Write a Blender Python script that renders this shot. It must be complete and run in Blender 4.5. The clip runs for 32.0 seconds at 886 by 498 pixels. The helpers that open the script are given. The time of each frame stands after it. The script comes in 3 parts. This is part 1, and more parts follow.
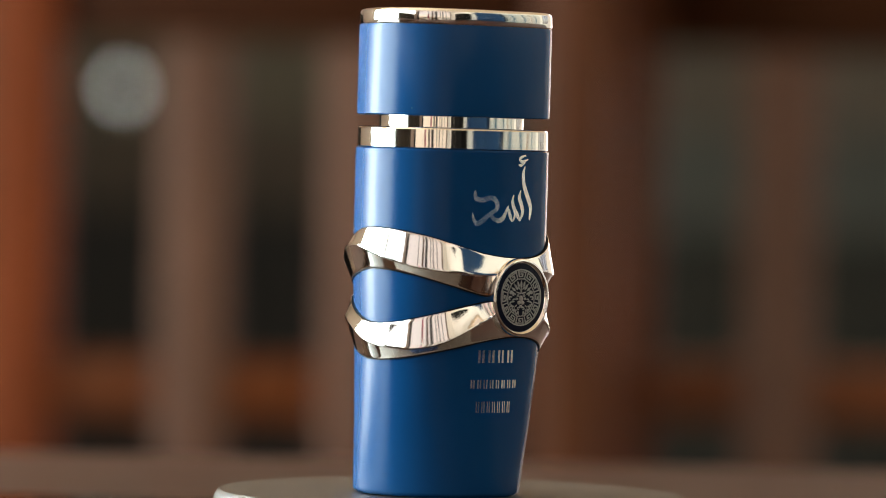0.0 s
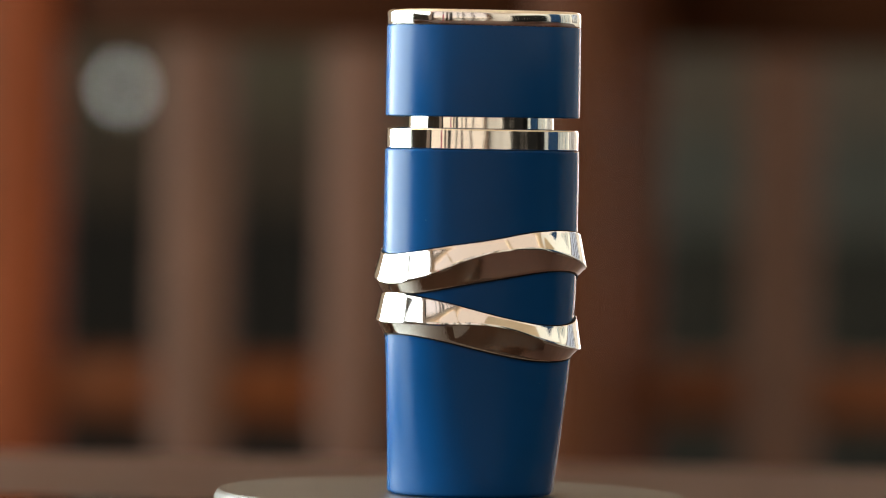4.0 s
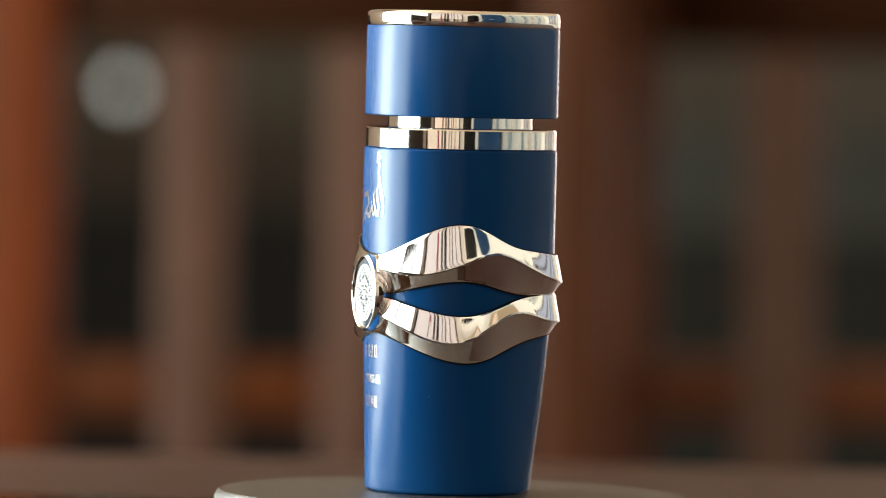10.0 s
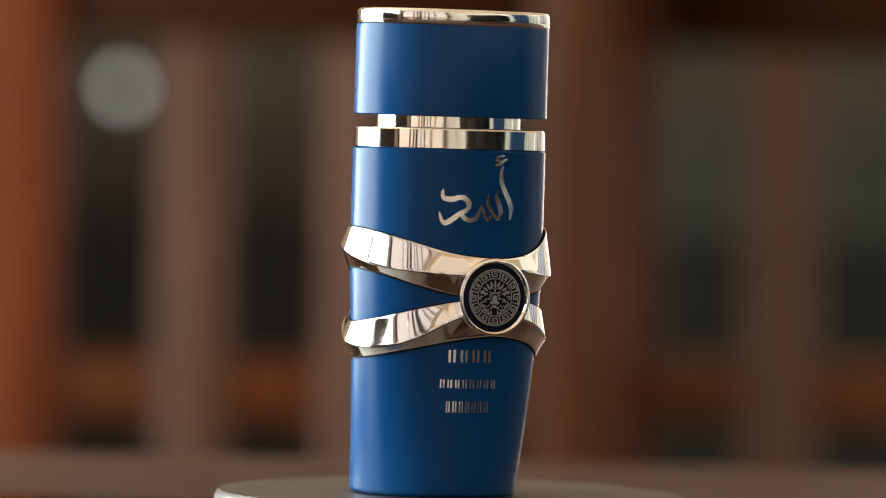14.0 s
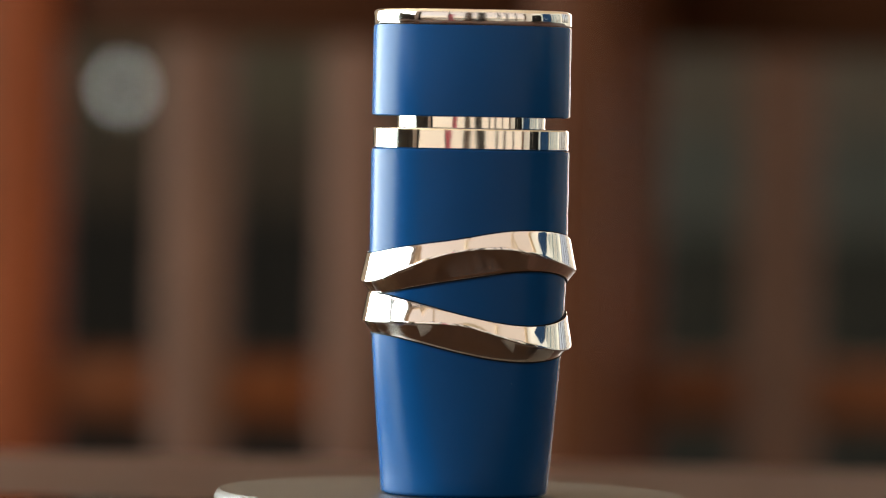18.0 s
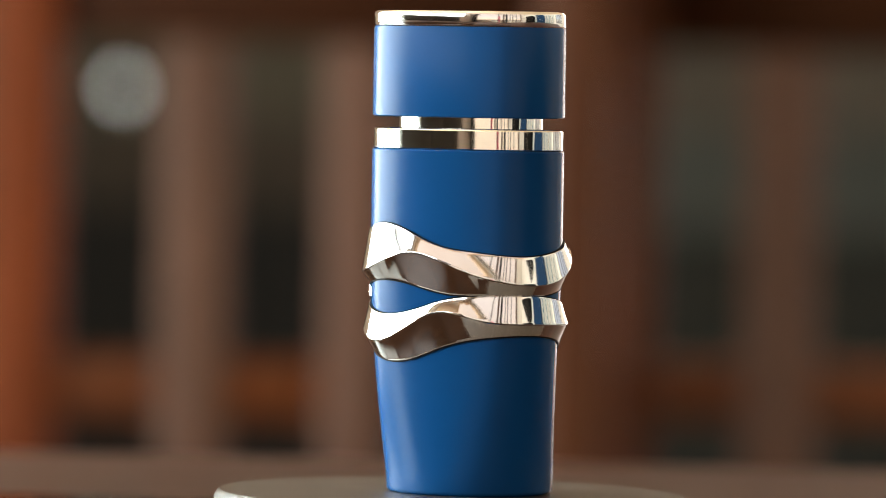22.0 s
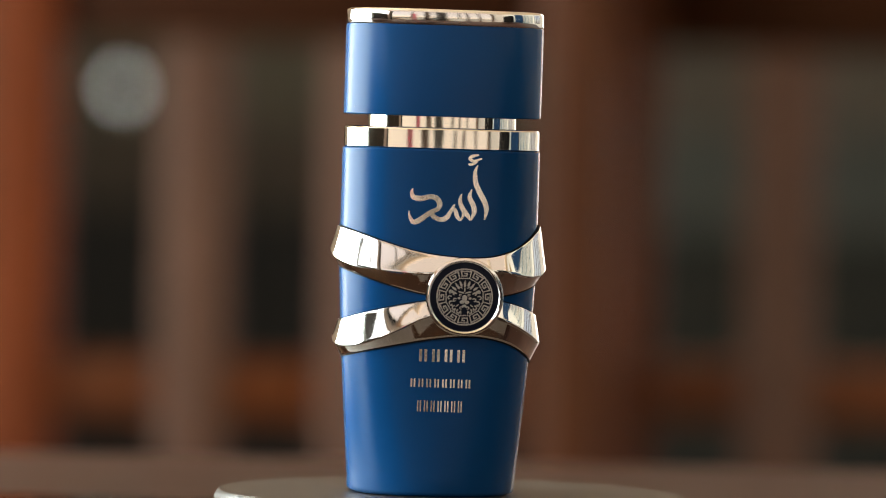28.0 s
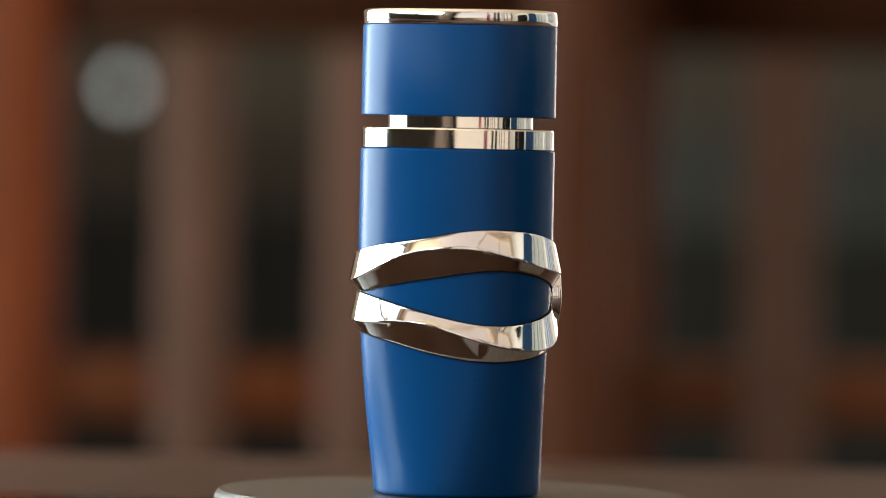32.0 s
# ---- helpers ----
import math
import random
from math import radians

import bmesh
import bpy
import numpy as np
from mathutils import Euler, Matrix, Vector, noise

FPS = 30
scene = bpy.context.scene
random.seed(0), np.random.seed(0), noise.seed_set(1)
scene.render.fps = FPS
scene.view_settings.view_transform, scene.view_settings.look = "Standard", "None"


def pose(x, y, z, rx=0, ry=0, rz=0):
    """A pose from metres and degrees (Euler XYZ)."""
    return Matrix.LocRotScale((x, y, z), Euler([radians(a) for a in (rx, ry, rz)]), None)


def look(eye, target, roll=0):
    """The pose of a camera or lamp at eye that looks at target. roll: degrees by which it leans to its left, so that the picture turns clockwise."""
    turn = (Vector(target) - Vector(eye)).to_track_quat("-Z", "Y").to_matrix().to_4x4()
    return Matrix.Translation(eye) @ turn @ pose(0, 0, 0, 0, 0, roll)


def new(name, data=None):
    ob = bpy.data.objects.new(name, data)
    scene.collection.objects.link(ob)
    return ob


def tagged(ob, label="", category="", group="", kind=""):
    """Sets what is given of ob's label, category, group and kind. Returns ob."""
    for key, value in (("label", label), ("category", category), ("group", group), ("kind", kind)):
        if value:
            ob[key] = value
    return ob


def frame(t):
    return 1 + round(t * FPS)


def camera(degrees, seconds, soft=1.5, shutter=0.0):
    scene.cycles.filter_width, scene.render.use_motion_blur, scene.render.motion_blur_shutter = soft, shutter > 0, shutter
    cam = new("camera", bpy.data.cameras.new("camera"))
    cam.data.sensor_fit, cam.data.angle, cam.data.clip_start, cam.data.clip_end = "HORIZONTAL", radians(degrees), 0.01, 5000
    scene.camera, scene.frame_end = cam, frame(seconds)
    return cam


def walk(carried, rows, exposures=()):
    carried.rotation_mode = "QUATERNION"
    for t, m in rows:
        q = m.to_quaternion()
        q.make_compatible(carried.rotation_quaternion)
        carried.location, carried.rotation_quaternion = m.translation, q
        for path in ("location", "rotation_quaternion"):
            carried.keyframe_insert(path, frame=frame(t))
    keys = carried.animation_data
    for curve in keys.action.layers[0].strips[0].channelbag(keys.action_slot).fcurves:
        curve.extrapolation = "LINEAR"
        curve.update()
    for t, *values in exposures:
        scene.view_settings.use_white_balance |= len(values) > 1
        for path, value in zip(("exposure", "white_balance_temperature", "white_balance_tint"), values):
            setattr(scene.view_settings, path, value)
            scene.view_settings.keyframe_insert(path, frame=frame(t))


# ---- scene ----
# A perfume bottle turns on a small display platter on a dining table, in a room lit by a side window.
TOP = 0.775                      # the datum of the bottle's heights; the platter lies 0.6 mm lower
PERIOD, FRONT = 14.757, 13.092   # seconds per turn; when the bottle's front faces the lens

cam = camera(8.7055, 32.0, soft=0.6)
cam.data.dof.use_dof = True
cam.data.dof.focus_distance = 1.775
cam.data.dof.aperture_fstop = 7.2
EYE = (0.0, -1.78716, TOP + 0.12184)
AIM = (-0.00460, 0.00350, TOP + 0.07405)
walk(cam, [(0.0, look(EYE, AIM, 1.32)), (32.0, look(EYE, AIM, 1.32))], [
    (0.0, -0.02, 6500, 13), (2.0, -0.08, 6300, 13), (3.0, -0.06, 6400, 13), (4.5, 0.02, 6500, 13), (6.0, 0.10, 6500, 13), (7.0, 0.10, 6500, 13), (8.0, 0.04, 6500, 13), (9.0, -0.01, 6500, 13), (11.0, -0.14, 6500, 13), (13.0, -0.06, 6500, 13), (16.0, -0.10, 6500, 13), (17.0, -0.13, 6400, 13),
    (18.0, -0.08, 6500, 13), (19.0, -0.01, 6500, 13), (20.0, 0.06, 6500, 13), (22.0, 0.11, 6500, 13), (24.0, 0.04, 6500, 13), (25.0, 0.04, 6500, 13), (26.0, -0.09, 6500, 13), (28.0, -0.06, 6500, 13), (30.0, -0.05, 6400, 13), (31.0, -0.16, 6150, 13), (32.0, -0.24, 6200, 13)])

# ---- light ----
world = bpy.data.worlds.new("sky")
scene.world = world
world.use_nodes = True
wn = world.node_tree
sky = wn.nodes.new("ShaderNodeTexSky")
sky.sky_type, sky.sun_disc = "NISHITA", False
sky.sun_elevation, sky.sun_rotation = radians(42), radians(250)
wn.links.new(sky.outputs[0], wn.nodes["Background"].inputs[0])
wn.nodes["Background"].inputs[1].default_value = 0.05

sun = new("sun", bpy.data.lights.new("sun", "SUN"))
sun.data.energy, sun.data.angle, sun.data.color = 2.5, radians(0.5), (1.0, 0.95, 0.86)
sun.matrix_world = look((-4, 2.5, 6), (0, 0, 0))


def window_light(name, eye, target, w, h, watts, color):
    ob = new(name, bpy.data.lights.new(name, "AREA"))
    ob.data.shape, ob.data.size, ob.data.size_y = "RECTANGLE", w, h
    ob.data.energy, ob.data.color = watts, color
    ob.matrix_world = look(eye, target)
    return ob


window_light("window_light_side", (-2.06, 0.825, 1.56), (0, 0.825, 1.56), 2.95, 2.12, 345, (0.85, 1.0, 0.945))
# Added out of view so the bands' upper facets reflect white at left.
window_light("high_fill_light", (-2.06, -1.70, 2.035), (0, -1.70, 2.035), 2.1, 1.16, 24, (0.96, 1.0, 0.97))
window_light("window_light_far_side", (2.66, 2.0, 1.35), (0, 2.0, 1.35), 1.6, 1.5, 3, (1.0, 0.95, 0.88))
# Added rear lamp, out of view: the cream that the chrome reflects.
window_light("rear_cream_light", (0.0, -3.26, 1.70), (0.0, 0, 1.70), 3.8, 2.06, 20, (1.0, 0.81, 0.59))
# Added fill, out of view: sheen on table and platter, pale bottle rim.
window_light("north_fill_light", (1.60, 5.76, 1.40), (1.60, 0, 1.40), 1.6, 2.0, 52, (1.0, 0.90, 0.83))
# Added overhead fill, no skylight known: cream on the bands' upper facets.
window_light("overhead_fill_light", (0.3, -2.0, 2.89), (0.3, -2.0, 0), 4.2, 2.1, 21, (1.0, 0.76, 0.48))

# ---- materials ----


def wavy(m, scale, depth):
    """Slow unevenness of a polished surface, over its fine bump."""
    nt = m.node_tree
    tc = nt.nodes.new("ShaderNodeTexCoord")
    nz = nt.nodes.new("ShaderNodeTexNoise")
    nz.inputs["Scale"].default_value, nz.inputs["Detail"].default_value = scale, 1
    bp = nt.nodes.new("ShaderNodeBump")
    bp.inputs["Strength"].default_value, bp.inputs["Distance"].default_value = 1.0, depth
    nt.links.new(tc.outputs["Object"], nz.inputs["Vector"])
    nt.links.new(nz.outputs["Fac"], bp.inputs["Height"])
    old = nt.nodes["Bump"]
    nt.links.new(bp.outputs[0], old.inputs["Normal"])


def material(name, color, rough=0.5, metal=0.0, var=0.12, scale=8.0, grain=60.0, bump=0.1, stretch=(1, 1, 1), color2=None, spec=0.5, rough_var=0.08, depth=0.001):
    """A surface with two scales of variation, in object space: broad stains and fine grain."""
    m = bpy.data.materials.new(name)
    m.use_nodes = True
    nt = m.node_tree
    L = nt.links.new
    b = nt.nodes["Principled BSDF"]
    tc = nt.nodes.new("ShaderNodeTexCoord")
    mp = nt.nodes.new("ShaderNodeMapping")
    mp.inputs["Scale"].default_value = stretch
    L(tc.outputs["Object"], mp.inputs["Vector"])
    n1 = nt.nodes.new("ShaderNodeTexNoise")
    n1.inputs["Scale"].default_value, n1.inputs["Detail"].default_value = scale, 4
    n2 = nt.nodes.new("ShaderNodeTexNoise")
    n2.inputs["Scale"].default_value, n2.inputs["Detail"].default_value = grain, 6
    L(mp.outputs[0], n1.inputs["Vector"])
    L(mp.outputs[0], n2.inputs["Vector"])
    mix = nt.nodes.new("ShaderNodeMix")
    mix.data_type = "RGBA"
    mean = nt.nodes.new("ShaderNodeMath")
    mean.operation = "MULTIPLY_ADD"
    mean.inputs[1].default_value, mean.inputs[2].default_value = 0.5, 0.0
    L(n1.outputs["Fac"], mean.inputs[0])
    add = nt.nodes.new("ShaderNodeMath")
    add.operation = "MULTIPLY_ADD"
    add.inputs[1].default_value = 0.5
    L(n2.outputs["Fac"], add.inputs[0])
    L(mean.outputs[0], add.inputs[2])
    rng = nt.nodes.new("ShaderNodeMapRange")
    rng.inputs["From Min"].default_value, rng.inputs["From Max"].default_value = 0.32, 0.68
    L(add.outputs[0], rng.inputs["Value"])
    L(rng.outputs[0], mix.inputs["Factor"])
    lo = [c * (1 - var) for c in color]
    hi = list(color2) if color2 else [min(1, c * (1 + var)) for c in color]
    mix.inputs["A"].default_value = (*lo, 1)
    mix.inputs["B"].default_value = (*hi, 1)
    L(mix.outputs["Result"], b.inputs["Base Color"])
    rr = nt.nodes.new("ShaderNodeMapRange")
    rr.inputs["To Min"].default_value, rr.inputs["To Max"].default_value = max(0.02, rough - rough_var), min(1, rough + rough_var)
    L(n1.outputs["Fac"], rr.inputs["Value"])
    L(rr.outputs[0], b.inputs["Roughness"])
    b.inputs["Metallic"].default_value = metal
    b.inputs["Specular IOR Level"].default_value = spec
    if bump:
        bp = nt.nodes.new("ShaderNodeBump")
        bp.inputs["Strength"].default_value, bp.inputs["Distance"].default_value = bump, depth
        L(n2.outputs["Fac"], bp.inputs["Height"])
        L(bp.outputs[0], b.inputs["Normal"])
    return m


BLUE = material("blue satin lacquer", (0.0018, 0.0490, 0.168), 0.27, 0.0, 0.04, 60, 9000, 0.03, spec=0.17, rough_var=0.006, depth=0.0001)
CHROME = material("warm polished chrome", (0.95, 0.915, 0.88), 0.075, 1.0, 0.02, 120, 2500, 0.06, rough_var=0.03, depth=0.00005)
wavy(CHROME, 90, 0.00008)


def dusty(m, scale, size, tone):
    """Sparse pale specks of dust on a surface."""
    nt = m.node_tree
    b = nt.nodes["Principled BSDF"]
    src = b.inputs["Base Color"].links[0].from_socket
    tc = nt.nodes.new("ShaderNodeTexCoord")
    vo = nt.nodes.new("ShaderNodeTexVoronoi")
    vo.inputs["Scale"].default_value = scale
    near = nt.nodes.new("ShaderNodeMath")
    near.operation, near.inputs[1].default_value = "LESS_THAN", size
    few = nt.nodes.new("ShaderNodeMath")
    few.operation, few.inputs[1].default_value = "GREATER_THAN", 0.82
    both = nt.nodes.new("ShaderNodeMath")
    both.operation = "MULTIPLY"
    sep = nt.nodes.new("ShaderNodeSeparateColor")
    mx = nt.nodes.new("ShaderNodeMix")
    mx.data_type = "RGBA"
    mx.inputs["B"].default_value = (*tone, 1)
    nt.links.new(tc.outputs["Object"], vo.inputs["Vector"])
    nt.links.new(vo.outputs["Distance"], near.inputs[0])
    nt.links.new(vo.outputs["Color"], sep.inputs[0])
    nt.links.new(sep.outputs[0], few.inputs[0])
    nt.links.new(near.outputs[0], both.inputs[0])
    nt.links.new(few.outputs[0], both.inputs[1])
    nt.links.new(both.outputs[0], mx.inputs["Factor"])
    nt.links.new(src, mx.inputs["A"])
    nt.links.new(mx.outputs["Result"], b.inputs["Base Color"])


dusty(BLUE, 150, 0.028, (0.08, 0.12, 0.19))
FOIL = material("silver foil print", (0.95, 0.92, 0.89), 0.18, 1.0, 0.05, 300, 4000, 0.1, rough_var=0.05, depth=0.00005)
INLAY = material("dark navy enamel", (0.006, 0.009, 0.022), 0.30, 0.0, 0.2, 200, 3000, 0.05, depth=0.0001, spec=0.12)
PEWTER = material("antique silver relief", (0.53, 0.515, 0.495), 0.48, 1.0, 0.15, 400, 1800, 0.8, depth=0.00012)
DARKGAP = material("black plastic", (0.006, 0.006, 0.007), 0.6, 0.0, 0.2, 100, 2000, 0.05, depth=0.0001, spec=0.05)
PLATTER = material("grey speckled platter", (0.018, 0.011, 0.008), 0.34, 0.0, 0.2, 60, 2200, 0.5, color2=(0.040, 0.030, 0.025), spec=0.95, rough_var=0.04, depth=0.0005)
PLATTER.node_tree.nodes["Principled BSDF"].inputs["Specular Tint"].default_value = (1.0, 0.93, 0.88, 1)
dusty(PLATTER, 1500, 0.34, (0.24, 0.205, 0.18))
STEEL = material("brushed steel edge", (0.70, 0.67, 0.62), 0.28, 1.0, 0.12, 80, 1500, 0.2, stretch=(1, 1, 14), depth=0.0001)
TABLE = material("dark brown table wood", (0.041, 0.0180, 0.0125), 0.36, 0.0, 0.35, 3, 50, 0.1, stretch=(0.6, 6, 6), rough_var=0.05, depth=0.0006, spec=0.17)
TABLE.node_tree.nodes["Principled BSDF"].inputs["Specular Tint"].default_value = (1.0, 0.86, 0.84, 1)
LACQUER = material("dark brown lacquer", (0.021, 0.0085, 0.0042), 0.10, 0.0, 0.3, 20, 300, 0.02, spec=0.11, rough_var=0.03, depth=0.0002)
DARK_FLECKS = material("dark flecked matte", (0.010, 0.012, 0.012), 0.95, 0.0, 0.5, 40, 700, 0.6, color2=(0.045, 0.050, 0.046), spec=0.0)
LACQUER.node_tree.nodes["Principled BSDF"].inputs["Specular Tint"].default_value = (1.0, 0.84, 0.72, 1)
dusty(DARK_FLECKS, 420, 0.36, (0.30, 0.31, 0.29))
POSTWOOD = material("reddish stained wood", (0.076, 0.0160, 0.0046), 0.6, 0.0, 0.4, 5, 60, 0.1, stretch=(3, 3, 1), spec=0.05, depth=0.0008)
RAILWOOD = material("dark reddish stained wood", (0.050, 0.0120, 0.0026), 0.6, 0.0, 0.4, 5, 60, 0.1, stretch=(1, 3, 3), spec=0.05, depth=0.0008)
# Slats: the same reddish wood, its grey sheen put into the colour.
SLATWOOD = material("greyish wood with painted sheen", (0.052, 0.0220, 0.0128), 0.5, 0.0, 0.35, 5, 60, 0.1, stretch=(5, 5, 0.6), spec=0.14, depth=0.0008)
FARWALL_LOW = material("dark far wall tone", (0.014, 0.0126, 0.0115), 0.7, 0.0, 0.4, 3, 40, 0.1, stretch=(4, 4, 0.5), spec=0.06)
SLATWOOD_C = material("second slat wood with painted sheen", (0.056, 0.0242, 0.0148), 0.5, 0.0, 0.35, 5, 60, 0.1, stretch=(5, 5, 0.6), spec=0.14, depth=0.0008)
SLATWOOD_B = material("grey orange wood with painted sheen", (0.080, 0.040, 0.027), 0.5, 0.0, 0.35, 5, 60, 0.1, stretch=(5, 5, 0.6), spec=0.14, depth=0.0008)
FARWALL_LOW_B = material("grey brown far wall tone", (0.019, 0.0185, 0.016), 0.7, 0.0, 0.4, 3, 40, 0.1, stretch=(4, 4, 0.5), spec=0.06)
# Darker copies of the post wood: shade far from the window, in colour.
POSTWOOD_C = material("reddish brown wood with painted shade", (0.047, 0.0130, 0.0037), 0.5, 0.0, 0.4, 5, 60, 0.1, stretch=(3, 3, 1), spec=0.15, depth=0.0008)
POSTWOOD_B = material("deep red brown wood with painted shade", (0.051, 0.0118, 0.0026), 0.5, 0.0, 0.4, 5, 60, 0.1, stretch=(3, 3, 1), spec=0.15, depth=0.0008)
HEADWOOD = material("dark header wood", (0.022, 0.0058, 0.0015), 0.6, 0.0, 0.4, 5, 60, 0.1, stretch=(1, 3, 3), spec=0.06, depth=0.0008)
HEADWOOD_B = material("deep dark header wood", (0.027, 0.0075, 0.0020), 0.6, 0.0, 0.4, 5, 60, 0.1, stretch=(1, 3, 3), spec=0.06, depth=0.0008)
RAILWOOD_B = material("deep orange stained wood", (0.070, 0.018, 0.004), 0.5, 0.0, 0.4, 5, 60, 0.1, stretch=(1, 3, 3), spec=0.15, depth=0.0008)
FARWALL_MID = material("dull brown far wall tone", (0.045, 0.034, 0.026), 0.7, 0.0, 0.4, 3, 40, 0.1, stretch=(0.5, 4, 4), spec=0.06)
FARWALL_MID_B = material("grey green far wall tone", (0.050, 0.052, 0.046), 0.7, 0.0, 0.4, 3, 40, 0.1, stretch=(0.5, 4, 4), spec=0.06)
FARWALL_TOP = material("dark brown far wall tone", (0.068, 0.056, 0.044), 0.7, 0.0, 0.4, 3, 40, 0.1, stretch=(0.5, 4, 4), spec=0.06)
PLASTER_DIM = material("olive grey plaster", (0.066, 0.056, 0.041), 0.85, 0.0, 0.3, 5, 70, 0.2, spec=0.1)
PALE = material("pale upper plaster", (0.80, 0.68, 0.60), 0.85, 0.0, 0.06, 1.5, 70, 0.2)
CREAM = material("cream wall paint", (0.70, 0.63, 0.55), 0.8, 0.0, 0.08, 1.2, 90, 0.15)
WHITE = material("pale pine ceiling", (0.66, 0.47, 0.30), 0.85, 0.0, 0.04, 1.2, 90, 0.1)
FLOOR = material("brown floor boards", (0.12, 0.07, 0.04), 0.4, 0.0, 0.3, 2, 40, 0.1, stretch=(6, 0.6, 1))
DARKWOOD = material("dark window timber", (0.05, 0.028, 0.016), 0.45, 0.0, 0.3, 4, 60, 0.1)
NAVY = material("dark blue cupboard paint", (0.009, 0.027, 0.062), 0.7, 0.0, 0.2, 3, 70, 0.1, spec=0.08)
OLIVE = material("dark olive cupboard paint", (0.050, 0.044, 0.034), 0.7, 0.0, 0.3, 3, 70, 0.1, spec=0.1)
INLAY_WOOD = material("black brown paint", (0.008, 0.007, 0.006), 0.7, 0.0, 0.3, 4, 60, 0.1, spec=0.06)
CREAMCLOTH = material("cream linen panel", (0.44, 0.40, 0.35), 0.85, 0.0, 0.12, 4, 300, 0.2)
TEAL = material("blue grey fabric panel", (0.06, 0.12, 0.16), 0.8, 0.0, 0.2, 4, 300, 0.2)
BROWNCLOTH = material("brown fabric panel", (0.17, 0.085, 0.040), 0.85, 0.0, 0.2, 4, 300, 0.2)
PINKCLOTH = material("pink curtain", (0.80, 0.26, 0.33), 0.9, 0.0, 0.2, 4, 200, 0.3)
REDCLOTH = material("dark red curtain", (0.075, 0.030, 0.022), 0.9, 0.0, 0.3, 4, 200, 0.3)
DARKCLOTH = material("grey brown curtain", (0.06, 0.05, 0.04), 0.9, 0.0, 0.3, 4, 200, 0.3)

GLOW = bpy.data.materials.new("glowing disc stand-in")
GLOW.use_nodes = True
_g = GLOW.node_tree.nodes["Principled BSDF"]
_g.inputs["Base Color"].default_value = (0.8, 0.8, 0.78, 1)
_g.inputs["Emission Color"].default_value = (0.84, 0.90, 0.84, 1)
_g.inputs["Emission Strength"].default_value = 2.1

# ---- mesh helpers ----


def part(name, bm, mat, parent=None, label="", smooth=True, angle=35):
    """Link a bmesh as one mesh object, under a thing or a part."""
    me = bpy.data.meshes.new(name)
    bmesh.ops.recalc_face_normals(bm, faces=bm.faces)
    if smooth:
        lim = radians(angle)
        for f in bm.faces:
            f.smooth = True
        for e in bm.edges:
            if len(e.link_faces) == 2 and e.calc_face_angle(0) > lim:
                e.smooth = False
    bm.to_mesh(me)
    bm.free()
    me.materials.append(mat)
    ob = new(name, me)
    if parent:
        ob.parent = parent
    if label:
        ob["label"] = label
    return ob


def thing(name, m, label, category, group="", kind=""):
    ob = new(name)
    ob.empty_display_size = 0.02
    ob.matrix_world = m
    return tagged(ob, label, category, group, kind)


def box(x0, x1, y0, y1, z0, z1, bevel=0.0, segs=2):
    bm = bmesh.new()
    bmesh.ops.create_cube(bm, size=1)
    for v in bm.verts:
        v.co = Vector(((x0 + x1) / 2 + v.co.x * (x1 - x0), (y0 + y1) / 2 + v.co.y * (y1 - y0), (z0 + z1) / 2 + v.co.z * (z1 - z0)))
    if bevel:
        bmesh.ops.bevel(bm, geom=bm.edges[:], offset=bevel, segments=segs, affect="EDGES", profile=0.5)
    return bm


def rings(loops, close=True, caps=True):
    """A skin over loops of equal length."""
    bm = bmesh.new()
    rows = [[bm.verts.new(p) for p in loop] for loop in loops]
    n = len(rows[0])
    for a, b in zip(rows, rows[1:]):
        for i in range(n):
            bm.faces.new((a[i], a[(i + 1) % n], b[(i + 1) % n], b[i]))
    if caps:
        bm.faces.new(rows[0])
        bm.faces.new(rows[-1])
    return bm


def lathe(profile, n=96, caps=True):
    """A turned body: profile rows of (radius, height)."""
    return rings([[(r * math.cos(2 * math.pi * i / n), r * math.sin(2 * math.pi * i / n), z) for i in range(n)] for r, z in profile], caps=caps)


# ---- the room ----
def wall(name, boxes, mat):
    bm = bmesh.new()
    for b in boxes:
        piece = box(*b)
        me = bpy.data.meshes.new("tmp")
        piece.to_mesh(me)
        piece.free()
        bm.from_mesh(me)
        bpy.data.meshes.remove(me)
    ob = part(name, bm, mat, smooth=False)
    return tagged(ob, kind="structure")


tagged(wall("floor", [(-2.2, 2.8, -3.4, 5.9, -0.12, 0)], FLOOR), "brown wooden board floor of the room", "floor")
# The ceiling opening is made only to hold the added overhead fill.
tagged(wall("ceiling", [(-2.2, 2.8, -3.4, -3.05, 2.8, 2.95), (-2.2, 2.8, -0.95, 5.9, 2.8, 2.95), (-2.2, -1.8, -3.05, -0.95, 2.8, 2.95), (2.4, 2.8, -3.05, -0.95, 2.8, 2.95)], WHITE), "pale pine ceiling with an opening added for overhead fill", "ceiling")


def wall_x(name, x0, x1, y0, y1, o):
    """A wall along y with one opening o = (ya, yb, za, zb)."""
    ya, yb, za, zb = o
    return wall(name, [(x0, x1, y0, ya, 0, 2.8), (x0, x1, yb, y1, 0, 2.8), (x0, x1, ya, yb, 0, za), (x0, x1, ya, yb, zb, 2.8)], CREAM)


